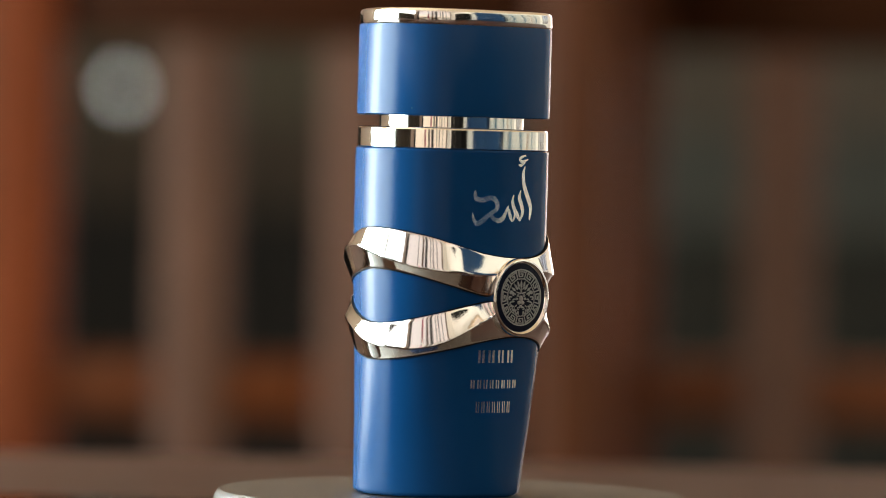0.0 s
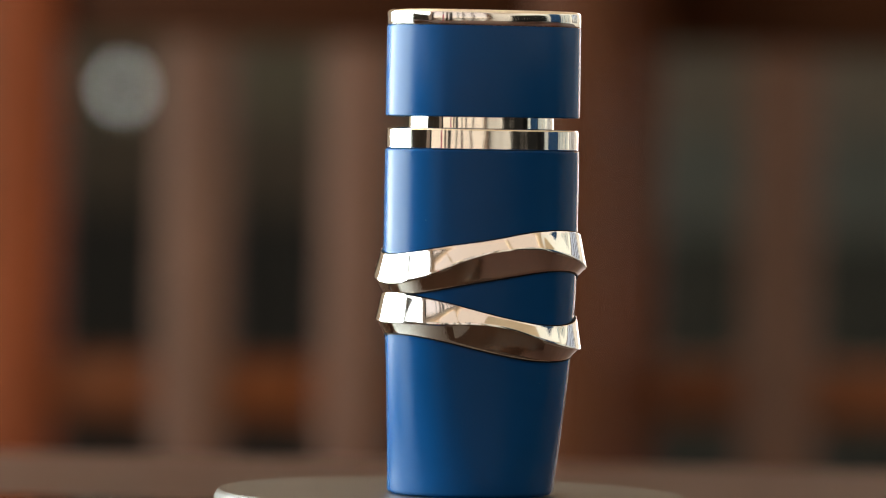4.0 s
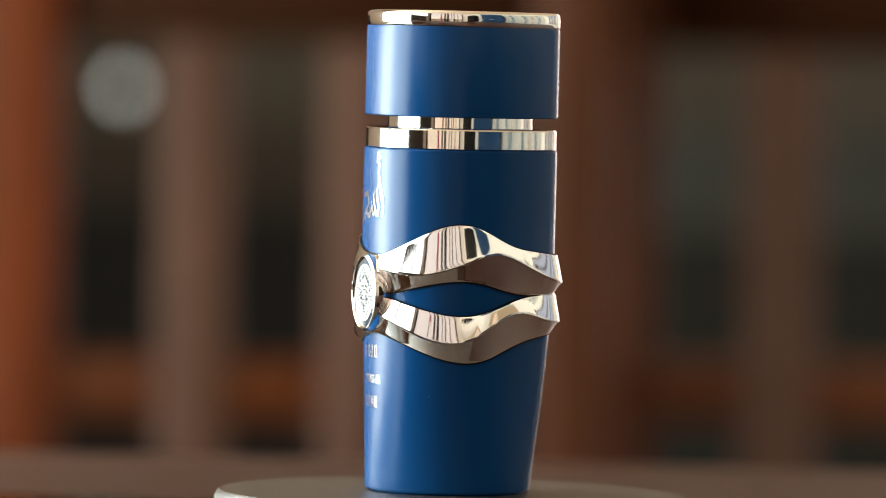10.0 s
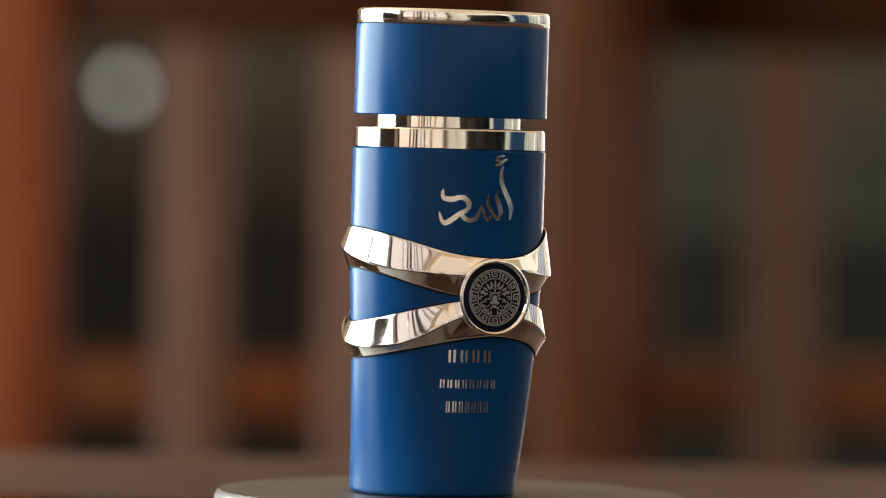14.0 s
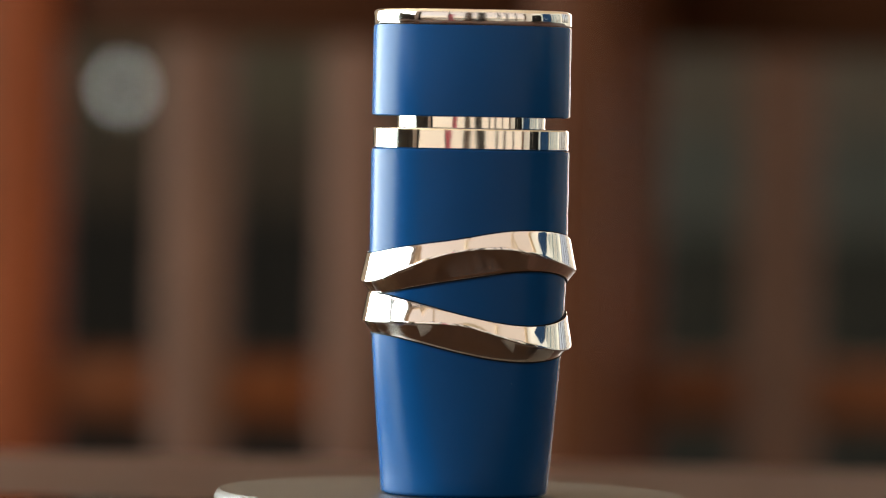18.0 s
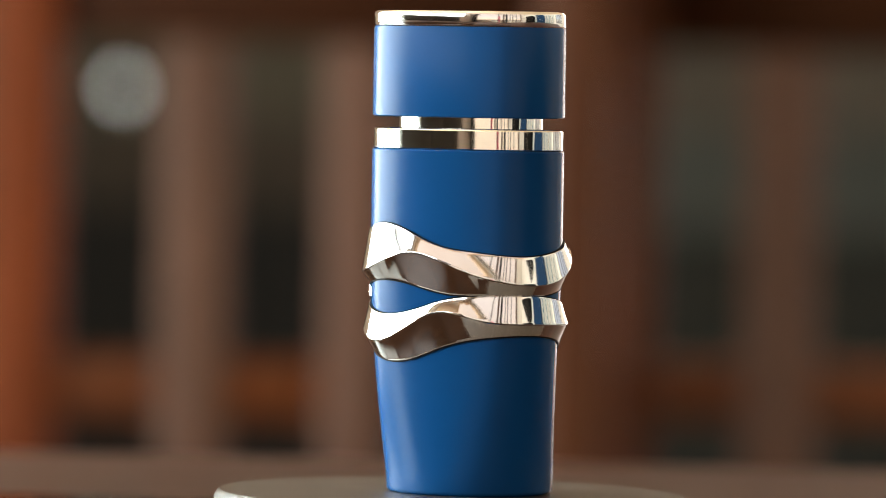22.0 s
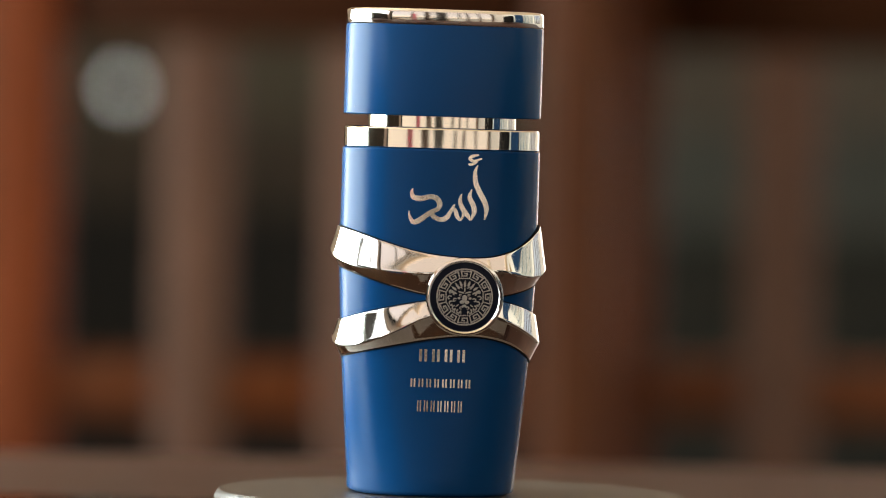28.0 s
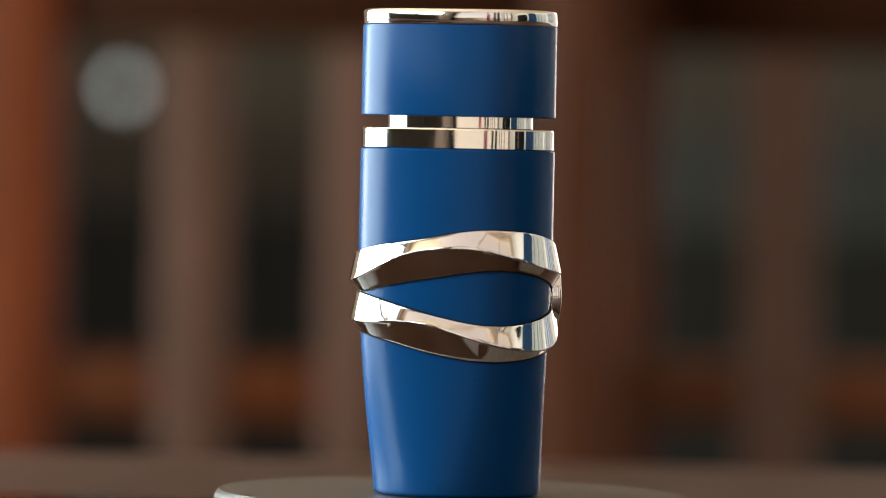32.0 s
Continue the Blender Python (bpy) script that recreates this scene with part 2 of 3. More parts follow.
# The high opening at the south end only holds the added fill.
tagged(wall("wall_west", [(-2.2, -2.0, -3.4, -2.75, 0, 2.8), (-2.2, -2.0, 2.30, 5.9, 0, 2.8), (-2.2, -2.0, -0.65, 2.30, 0, 0.5), (-2.2, -2.0, -0.65, 2.30, 2.62, 2.8), (-2.2, -2.0, -2.75, -0.65, 0, 1.45), (-2.2, -2.0, -2.75, -0.65, 2.62, 2.8)], CREAM), "cream painted wall with a large window opening and an added high opening", "wall")
tagged(wall_x("wall_east", 2.6, 2.8, -3.4, 5.9, (1.2, 2.8, 0.6, 2.1)), "cream painted wall with a window opening", "wall")
# The wide opening is made to hold the added rear lamp.
tagged(wall("wall_south", [(-2.0, -1.9, -3.4, -3.2, 0, 2.8), (1.9, 2.6, -3.4, -3.2, 0, 2.8), (-1.9, 1.9, -3.4, -3.2, 0, 0.67), (-1.9, 1.9, -3.4, -3.2, 2.73, 2.8)], CREAM), "cream painted wall with a wide opening added for rear light", "wall")
# Far room's dimness is put into this wall's dark colour.
tagged(wall("wall_north", [(-2.0, 0.8, 5.7, 5.9, 0, 1.12), (2.4, 2.6, 5.7, 5.9, 0, 1.12), (0.8, 2.4, 5.7, 5.9, 0, 0.4)], PLASTER_DIM), "olive grey far wall, its dimness put into the colour", "wall")
# Added tone bands: the far room's dim gradient is put into their colours.
tagged(wall("low_tone_band", [(-2.0, 0.1, 5.66, 5.698, 0.0, 0.745)], FARWALL_LOW), "dark tone band added low on the far wall, dimness in its colour", "panelling")
tagged(wall("low_tone_band", [(0.102, 0.78, 5.66, 5.698, 0.0, 0.73)], FARWALL_LOW_B), "grey brown tone band added low on the far wall", "panelling")
tagged(wall("tone_band", [(-2.0, 0.1, 5.66, 5.698, 0.746, 0.855)], FARWALL_MID), "dull brown tone band added between dark and pale on the far wall", "panelling")
tagged(wall("tone_band", [(0.102, 0.78, 5.66, 5.698, 0.731, 0.86)], FARWALL_MID_B), "grey green tone band added on the far wall", "panelling")
tagged(wall("tone_band", [(0.102, 0.78, 5.66, 5.698, 0.861, 1.115)], FARWALL_TOP), "dark brown tone band added high on the far wall", "panelling")


def window_frame(name, m, w, h, bars, timber=DARKWOOD):
    ob = thing(name, m, "dark timber window frame with upright glazing bars", "window", kind="structure")
    for i in range(bars + 2):
        x = -w / 2 + 0.03 + (w - 0.06) * i / (bars + 1)
        part("window_frame", box(x - 0.03, x + 0.03, -0.03, 0.03, -h / 2, h / 2, 0.004), timber, ob)
    for z in (-h / 2 + 0.03, h / 2 - 0.03):
        part("window_sill", box(-w / 2, w / 2, -0.035, 0.035, z - 0.03, z + 0.03, 0.004), timber, ob)
    return ob


window_frame("window_1", pose(-2.0, 0.825, 1.56, 0, 0, 90), 2.946, 2.116, 1)
# Frame round the added high fill.
window_frame("high_fill_frame", pose(-2.0, -1.70, 2.035, 0, 0, 90), 2.096, 1.166, 1)
window_frame("window_2", pose(2.6, 2.0, 1.35, 0, 0, 90), 1.596, 1.496, 3)
# Frame round the added north fill.
window_frame("north_fill_frame", pose(1.60, 5.7, 1.40), 1.596, 1.996, 1)
# Frame round the added overhead fill.
window_frame("overhead_fill_frame", pose(0.3, -2.0, 2.85, 90, 0, 0), 4.196, 2.096, 2, WHITE)
# Frame with bars round the added rear lamp.
window_frame("rear_light_frame", pose(0.0, -3.2, 1.70), 3.796, 2.056, 2)


def curtain(m, w, h, cloth, label):
    """A hanging curtain with folds, on a short rail. Its width runs along y."""
    ob = thing("curtain", m, label, "curtain", "curtains in the room")
    pts = [(0.030 * math.sin(i * 0.9) + 0.01 * math.sin(i * 2.3), -w / 2 + i * w / 60) for i in range(61)]
    part("drape", rings([[(x + d, y, z) for x, y in pts] + [(x + d + 0.006, y, z) for x, y in reversed(pts)] for z, d in ((0, 0), (h / 2, 0.004), (h, 0))]), cloth, ob)
    part("curtain_rail", box(-0.012, 0.012, -w / 2 - 0.06, w / 2 + 0.06, h + 0.005, h + 0.03, 0.004), STEEL, ob, "steel curtain rail")
    return ob


# Strips added out of view, for dark and coloured streaks the chrome reflects.
for x, w, cloth, words in (
        (-1.84, 0.16, INLAY_WOOD, "narrow black brown strip, added for a dark reflected line"),
        (-0.12, 0.17, BROWNCLOTH, "brown strip, added for reflections in the chrome"),
        (0.20, 0.22, DARKCLOTH, "dark grey brown strip, added for reflections in the chrome"),
        (0.84, 0.07, REDCLOTH, "narrow dark red strip, added for reflections in the chrome"),
        (1.20, 0.05, REDCLOTH, "narrow dark red strip, added for reflections in the chrome"),
        (1.72, 0.06, BROWNCLOTH, "narrow brown strip, added for reflections in the chrome")):
    curtain(pose(x, -3.08, 0.02, 0, 0, 90), w, 2.55, cloth, words)
# Added pink strip behind the lens, for a pink reflection in the chrome.
curtain(pose(-0.44, -2.55, 0.02, 0, 0, 90), 0.13, 1.62, PINKCLOTH, "narrow pink folded strip, added for a pink reflection")


def tall_cupboard(m, w, d, h, paint, label):
    """A closed cupboard with two doors, its front towards -x."""
    ob = thing("cupboard", m, label, "cupboard")
    part("carcass", box(0, d, -w / 2, w / 2, 0.0, h, 0.006), paint, ob)
    for sy in (-w / 4, w / 4):
        leaf = part("cupboard_door", box(-0.022, -0.0005, sy - w / 4 + 0.008, sy + w / 4 - 0.008, 0.08, h - 0.05, 0.004), paint, ob)
        part("handle", box(-0.040, -0.0225, sy * 0.25 - 0.008, sy * 0.25 + 0.008, h / 2 - 0.06, h / 2 + 0.06, 0.004), STEEL, leaf, "steel bar handle")
    return ob


# Unseen cupboards, added for the black, blue and olive patches in the chrome.
tall_cupboard(pose(2.10, -1.98, 0), 1.06, 0.48, 1.85, INLAY_WOOD, "tall black cupboard, added for a black patch in reflections")
tall_cupboard(pose(2.06, -0.69, 0), 0.64, 0.52, 2.0, NAVY, "tall dark blue cupboard, added for a blue patch in reflections")
tall_cupboard(pose(-1.60, -1.30, 0, 0, 0, 180), 1.44, 0.38, 1.40, OLIVE, "low dark olive cupboard, added for a dark patch in reflections")

# Unseen panels, added for the pale and blue stripes in the chrome.
folding = thing("reflected_stripe_panels", pose(2.44, 0.27, 0, 0, 0, 90), "row of pale and blue grey panels, added for striped reflections", "screen")
for i in range(11):
    shade = (CREAMCLOTH, TEAL, CREAMCLOTH, CREAMCLOTH, TEAL, CREAMCLOTH, BROWNCLOTH, CREAMCLOTH, TEAL, CREAMCLOTH, CREAMCLOTH)[i]
    wide = (0.10, 0.07, 0.11, 0.10, 0.06, 0.12, 0.03, 0.10, 0.05, 0.11, 0.10)[i]
    panel = part("panel", box(-wide / 2, wide / 2, -0.012, 0.012, 0.03, 1.75 + 0.02 * (i % 3), 0.004), shade, folding)
    panel.matrix_basis = pose(-0.55 + i * 0.108, 0.03 * (-1) ** i, 0, 0, 0, 14 * (-1) ** i)
    part("foot", box(-0.015, 0.015, -0.05, 0.05, 0.0, 0.029, 0.004), INLAY_WOOD, folding).matrix_basis = panel.matrix_basis

# Glowing globe standing for the blurred bright disc; its true source is unknown.
lamp = thing("bright_disc_globe", pose(-0.433, 5.65, 0.896), "small glowing globe that stands for a blurred bright disc", "lamp")
part("globe", lathe([(0.002, -0.0106), (0.006, -0.0090), (0.0094, -0.0053), (0.0108, 0), (0.0094, 0.0053), (0.006, 0.0090), (0.002, 0.0106)], 32), GLOW, lamp, "glowing globe")
part("bracket", box(-0.006, 0.006, 0.010, 0.05, -0.022, -0.0095, 0.002), STEEL, lamp, "small metal bracket")

# Unseen wall above the view, pale to brighten the table's grazing reflection.
tagged(wall("wall_north_upper", [(-2.0, 0.8, 5.7, 5.9, 1.12, 2.8), (2.4, 2.6, 5.7, 5.9, 1.12, 2.8), (0.8, 2.4, 5.7, 5.9, 2.40, 2.8)], PALE), "pale upper wall out of view, brightening the table sheen, with an added opening", "wall")

# ---- table and chairs ----
table = thing("dining_table", pose(0, 0, 0), "brown wooden dining table with a dull polish", "table")
part("tabletop", box(-0.95, 0.95, -0.55, 0.54, 0.715, 0.75, 0.006), TABLE, table)
part("apron", box(-0.85, 0.85, -0.45, 0.44, 0.63, 0.714, 0.004), TABLE, table)
for sx in (-0.82, 0.82):
    for sy in (-0.42, 0.40):
        part("leg", box(sx - 0.035, sx + 0.035, sy - 0.035, sy + 0.035, 0, 0.63, 0.006), TABLE, table)
# Unseen board added so the bands' lower facets reflect dark brown and window glare.
placemat = thing("placemat", pose(0, -0.09, 0.75), "dark brown glossy board, added out of view for the bands' reflections", "placemat")
part("board", box(-0.47, 0.085, -0.26, 0.325, 0.0005, 0.0045, 0.0015), LACQUER, placemat)

# unseen dark flecked slab beside the turntable, added for a reflected dark blob
felt = thing("reflected_blob_slab", pose(-0.312, 0.150, 0.7546, 0, 0, 6), "dark flecked slab, added out of view for a reflected blob", "cloth")
for k, (w, d) in enumerate(((0.085, 0.150), (0.083, 0.146))):
    pts = []
    for i in range(72):
        a = 2 * math.pi * i / 72
        c, q = math.cos(a), math.sin(a)
        ragged = 1 + 0.02 * math.sin(7 * a + k) + 0.012 * math.sin(17 * a)
        pts.append((w * ragged * math.copysign(abs(c) ** 0.35, c), d * ragged * math.copysign(abs(q) ** 0.35, q)))
    part("fold", rings([[(x * g, y * g, 0.0032 * k + z) for x, y in pts] for g, z in ((0.985, 0.0002), (1.0, 0.001), (1.0, 0.0022), (0.985, 0.003))]), DARK_FLECKS, felt)


def slatted_screen(m, posts, slats, header, label, post_wood, rail_wood, slat_wood):
    """A standing wooden screen: two posts, rails between them, and upright slats that stop under the header. Posts and slats: centre and half width."""
    ob = thing("slatted_screen", m, label, "screen", "screens behind the table")
    for (x, w), wood in zip(posts, post_wood):
        part("post", box(x - w, x + w, -0.022, 0.022, 0, 1.30, 0.007), wood, ob)
        part("foot", box(x - w, x + w, 0.023, 0.16, 0.0, 0.045, 0.008), wood, ob)
    (xa, wa), (xb, wb) = posts
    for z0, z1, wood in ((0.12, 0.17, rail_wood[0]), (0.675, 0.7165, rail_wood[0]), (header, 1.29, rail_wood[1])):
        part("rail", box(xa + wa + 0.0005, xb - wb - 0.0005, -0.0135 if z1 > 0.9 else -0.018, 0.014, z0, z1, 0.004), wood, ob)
    for (x, w), wood in zip(slats, slat_wood):
        part("slat", box(x - w, x + w, -0.0205, -0.0085, 0.10, header - 0.0005, 0.004), wood, ob, "slat with a greyish sheen put into its colour")
    return ob


slatted_screen(pose(0, 2.11, 0), ((-0.2917, 0.026), (0.0745, 0.026)), ((-0.1753, 0.0237), (-0.0655, 0.0240)), 0.929, "reddish brown wooden screen with greyish upright slats", (POSTWOOD, POSTWOOD_C), (RAILWOOD, HEADWOOD), (SLATWOOD, SLATWOOD_C))
slatted_screen(pose(0.262, 2.24, 0), ((-0.1404, 0.0165), (0.25, 0.026)), ((-0.0386, 0.0255), (0.080, 0.022)), 0.931, "orange brown wooden screen with greyish upright slats", (POSTWOOD_B, POSTWOOD_B), (RAILWOOD_B, HEADWOOD_B), (SLATWOOD_B, SLATWOOD_B))

# ---- turntable ----
turntable = thing("display_turntable", pose(0, 0, 0.75), "round grey speckled display turntable with a steel edge", "turntable")
part("base", lathe([(0.050, 0.0045), (0.052, 0.0052), (0.052, 0.007), (0.050, 0.0078)]), DARKGAP, turntable, "black plastic foot")
platter = part("platter", lathe([(0.0705, 0.0085), (0.0722, 0.0090), (0.0733, 0.0190), (0.0733, 0.0219), (0.0726, 0.0235), (0.0716, 0.0243), (0.0700, 0.0244)], 160), PLATTER, turntable)
part("edge_band", lathe([(0.0730, 0.0100), (0.0738, 0.0104), (0.0738, 0.0208), (0.0730, 0.0212)], 160, caps=False), STEEL, platter, "shiny steel edge band")

# ---- perfume bottle ----
MM = 0.001
PX = 1 / 5750.0
FLAT = radians(8.5)
TRI = 1.03        # how far the plan of the cap and shoulders is a triangle


def support(psi, r, k):
    """Support distance, and its slope, of a rounded triangle with bowed sides. k = 0: a circle."""
    h, dh = r, 0.0
    depth = 120 * math.pi / 2 / math.sin(3 * FLAT) * PX
    for n in (3, 6, 9, 12):
        c = k * 6 / (n * math.pi) * depth * math.sin(n * FLAT) * math.exp(-(n / 14) ** 2) / (1 - n * n)
        h += c * math.cos(n * psi)
        dh -= c * n * math.sin(n * psi)
    return h, dh


def outline(psi, r, k):
    """The outline's point whose outward normal is psi, measured from the front towards +x."""
    h, dh = support(psi, r, k)
    return h * math.sin(psi) + dh * math.cos(psi), -h * math.cos(psi) + dh * math.sin(psi)


def loop(r, k, z, n=144):
    return [(*outline(2 * math.pi * i / n, r, k), z) for i in range(n)]


def body_shape(z):
    """Radius and triangularity of the body at height z: it grows round and slimmer towards its foot."""
    slim, turn = (min(1.0, max(0.0, (top - z) / (top - 0.003))) for top in (0.072, 0.056))
    return (171.2 - 24.1 * slim ** 1.3) * PX, TRI - 0.93 * turn ** 1.72


def front_y(x, z, lift):
    """The body's front face at x, z, and the way out of it."""
    r, k = body_shape(z)
    lo, hi = -1.2, 1.2
    for _ in range(40):
        mid = (lo + hi) / 2
        if outline(mid, r + lift, k)[0] < x:
            lo = mid
        else:
            hi = mid
    return outline(lo, r + lift, k)[1]


bottle = thing("perfume_bottle", pose(0, 0, TOP), "matte blue rounded perfume bottle with a silver cross band and medallion", "perfume bottle")

prof = [(-0.0005, -8 * PX), (-0.0001, -6 * PX), (0.0, -2.6 * PX), (0.0003, -1.0 * PX), (0.0010, 0.0)] + [(0.0016 + (0.1046 - 0.0016) * (i / 30), 0.0) for i in range(1, 31)]
loops = []
for z, d in prof:
    r, k = body_shape(z)
    loops.append(loop(r + d, k, z))
loops.append(loop(171.2 * PX - 0.0004, TRI, 0.1049))
body = part("body", rings(loops), BLUE, bottle)

R1 = 169.1 * PX
collar = part("collar", rings([loop(R1 - 0.0004, TRI, 0.1050), loop(R1, TRI, 0.1053), loop(R1, TRI, 0.1108), loop(R1 - 0.0003, TRI, 0.1112), loop(R1 - 0.001, TRI, 0.1114)]), CHROME, bottle, "polished silver collar")
part("seam", rings([loop(R1 - 0.0012, TRI, 0.1047), loop(R1 - 0.0012, TRI, 0.1052)]), DARKGAP, collar)
R2 = 128.4 * PX
part("neck", rings([loop(R2, 0.75, 0.1115), loop(R2, 0.75, 0.1165)]), CHROME, bottle, "polished silver neck ring")
R3 = 171.2 * PX
cap = part("cap", rings([loop(R3 - 0.0012, TRI, 0.1148), loop(R3 - 0.0003, TRI, 0.1149), loop(R3, TRI, 0.1152), loop(R3, TRI, 0.1420), loop(R3 - 0.0003, TRI, 0.1425)]), BLUE, bottle)
R4 = 170.8 * PX
part("top_plate", rings([loop(R4 - 0.0002, TRI, 0.1426), loop(R4, TRI, 0.1429), loop(R4, TRI, 0.1463), loop(R4 - 0.0002, TRI, 0.1467), loop(R4 - 0.0006, TRI, 0.1471), loop(R4 - 0.0013, TRI, 0.1473)]), CHROME, cap, "polished silver top plate")
cap.matrix_basis = pose(0, 0, 0.115) @ pose(0, 0, 0, 0, 0.12, 0) @ pose(0, 0, -0.115)   # the cap sits a little askew


def wave(phi, c):
    """A height in mm that runs once round the bottle, from its harmonics."""
    h = c[0]
    for n in range(1, len(c) // 2 + 1):
        h += c[2 * n - 1] * math.cos(n * phi) + c[2 * n] * math.sin(n * phi)
    return h * MM


UPPER = (
    (76.61, 0.16, -0.81, -3.92, 0.19, -0.9, -1.07, 0.43, -0.38, 0.52, 0.18, -0.1, 0.28),
    (69.74, -0.23, -1.53, -3.39, 0.67, 1.88, -0.12, 0.14, 0.67, -0.18, 0.27, -0.41, -0.19),
    (63.54, 0.11, -2.3, -2.85, 0.09, -0.65, -0.32, 0.17, -0.08, 0.27, 0.19, -0.11, 0.02))
LOWER = (
    (57.21, -0.86, 2.03, 3.3, -0.11, 0.48, 0.44, -0.35, 0.19, -0.25, -0.2, 0.07, 0.02),
    (51.21, -0.9, 1.88, 2.79, 0.63, 2.77, 0.94, -0.15, 0.71, -0.43, -0.35, 0.18, -0.27),
    (45.02, -0.5, 0.65, 3.74, 0.13, 0.25, 0.89, -0.37, 0.22, -0.25, -0.16, 0.05, -0.01))


def section(zt, zr, zb):
    """The band's cross-section: an upper and a lower facet that meet in a rounded ridge, each with a softened outer edge."""
    up, down = zt - zr, zr - zb
    return ((-4, zt - 0.001), (4, zt), (4.9, zt - 0.0001), (5.5, zt - 0.0004), (6.2, zt - 0.0004 - 0.07 * up), (15.2, zr + 0.11 * up), (16.1, zr + 0.00042), (16.6, zr + 0.0001),
            (16.6, zr - 0.0001), (16.0, zr - 0.00042), (14.6, zr - 0.12 * down), (4.4, zb + 0.0003 + 0.08 * down), (3.4, zb + 0.0003), (2.4, zb), (-4, zb + 0.0008))


def band(name, curves, label, n=240):
    """A faceted metal band round the body: upper edge, proud ridge and lower edge each run in their own wave."""
    bm = bmesh.new()
    rows = []
    for i in range(n):
        psi = 2 * math.pi * i / n
        x, y = outline(psi, 171 * PX, TRI)
        phi = math.atan2(x, -y)
        zt, zr, zb = (wave(phi, c) for c in curves)
        row = []
        for out, z in section(zt, zr, zb):
            r, k = body_shape(z)
            row.append(bm.verts.new((*outline(psi, r + out * PX, k), z)))
        rows.append(row)
    for a, b in zip(rows, rows[1:] + rows[:1]):
        m = len(a)
        for j in range(m):
            bm.faces.new((a[j], a[(j + 1) % m], b[(j + 1) % m], b[j]))
    made = part(name, bm, CHROME, bottle, label, angle=16)
    # Black strip that draws the shade line where the band meets the body.
    edge = bmesh.new()
    rows = []
    for i in range(n):
        psi = 2 * math.pi * i / n
        x, y = outline(psi, 171 * PX, TRI)
        phi = math.atan2(x, -y)
        zt, zb = wave(phi, curves[0]) + 0.00030, wave(phi, curves[2]) - 0.00045
        row = []
        for out, z in ((-3, zt), (2.2, zt), (2.2, zb), (-3, zb)):
            r, k = body_shape(z)
            row.append(edge.verts.new((*outline(psi, r + out * PX, k), z)))
        rows.append(row)
    for a, b in zip(rows, rows[1:] + rows[:1]):
        for j in range(4):
            edge.faces.new((a[j], a[(j + 1) % 4], b[(j + 1) % 4], b[j]))
    part("contact_shade", edge, DARKGAP, made, "thin black strip for the contact shade round the band")
    return made


band("upper_band", UPPER, "polished silver faceted wavy band")
band("lower_band", LOWER, "polished silver faceted wavy band")

# the round medallion where the bands cross
medal = part("medallion", lathe([(0.0108, -0.0045), (0.0115, -0.0030), (0.0119, -0.0006), (0.0118, 0.0003), (0.01145, 0.0006), (0.0110, 0.0007), (0.01055, 0.0004), (0.0102, -0.0003)], 128), CHROME, bottle, "round medallion with a polished silver bezel")
medal.matrix_basis = pose(0.0070, -0.0291, 0.0606, 90, 0, 4)
part("inlay", lathe([(0.0103, -0.0006), (0.0103, -0.0001), (0.0100, 0.0)], 96), INLAY, medal, "dark navy enamel inlay")


def slab(bm, pts, z0, z1):
    """A flat plate with the given outline."""
    lo, hi = ([bm.verts.new((x, y, z)) for x, y in pts] for z in (z0, z1))
    n = len(pts)
    for i in range(n):
        bm.faces.new((lo[i], lo[(i + 1) % n], hi[(i + 1) % n], hi[i]))
    bm.faces.new(lo)
    bm.faces.new(hi)


def disc_ring(r0, r1, z0, z1, n=96):
    """A flat raised ring."""
    return rings([[(r * math.cos(2 * math.pi * i / n), r * math.sin(2 * math.pi * i / n), z) for i in range(n)] for r, z in ((r0, z0), (r0, z1), (r1, z1), (r1, z0), (r0, z0))], caps=False)


def petal(bm, a, r0, r1, w, z0, z1, bend=0.0):
    """A pointed leaf that points outwards at the angle a."""
    pts = []
    for s, side in ((0, 0), (0.3, 1), (0.65, 0.8), (1, 0), (0.65, -0.8), (0.3, -1)):
        r, t = r0 + (r1 - r0) * s, w * side + bend * s * s
        pts.append((r * math.cos(a) - t * math.sin(a), r * math.sin(a) + t * math.cos(a)))
    slab(bm, pts, z0, z1)


part("emblem_rim", disc_ring(0.00822, 0.00862, -0.0001, 0.00024), PEWTER, medal, "antique silver ring")
# square meander units round the rim, each a hooked line
hook = bmesh.new()
LINE = ((0, 0, 0.09, 1.0), (0.09, 0.86, 0.84, 1.0), (0.74, 0.24, 0.84, 0.86), (0.30, 0.24, 0.74, 0.38), (0.30, 0.38, 0.40, 0.68), (0.40, 0.55, 0.60, 0.68), (0.09, 0, 1.0, 0.12))
for u0, v0, u1, v1 in LINE:
    pts = []
    for u, v in ((u0, v0), (u1, v0), (u1, v1), (u0, v1)):
        r, t = 0.00565 + 0.00245 * v, (u - 0.5) * 2 * math.pi / 12
        pts.append((r * math.cos(t), r * math.sin(t)))
    slab(hook, pts, -0.0001, 0.0002)
first = part("meander", hook, PEWTER, medal, smooth=False)
for i in range(1, 12):
    more = new("meander", first.data)
    more.parent = medal
    more.matrix_basis = pose(0, 0, 0, 0, 0, i * 30)


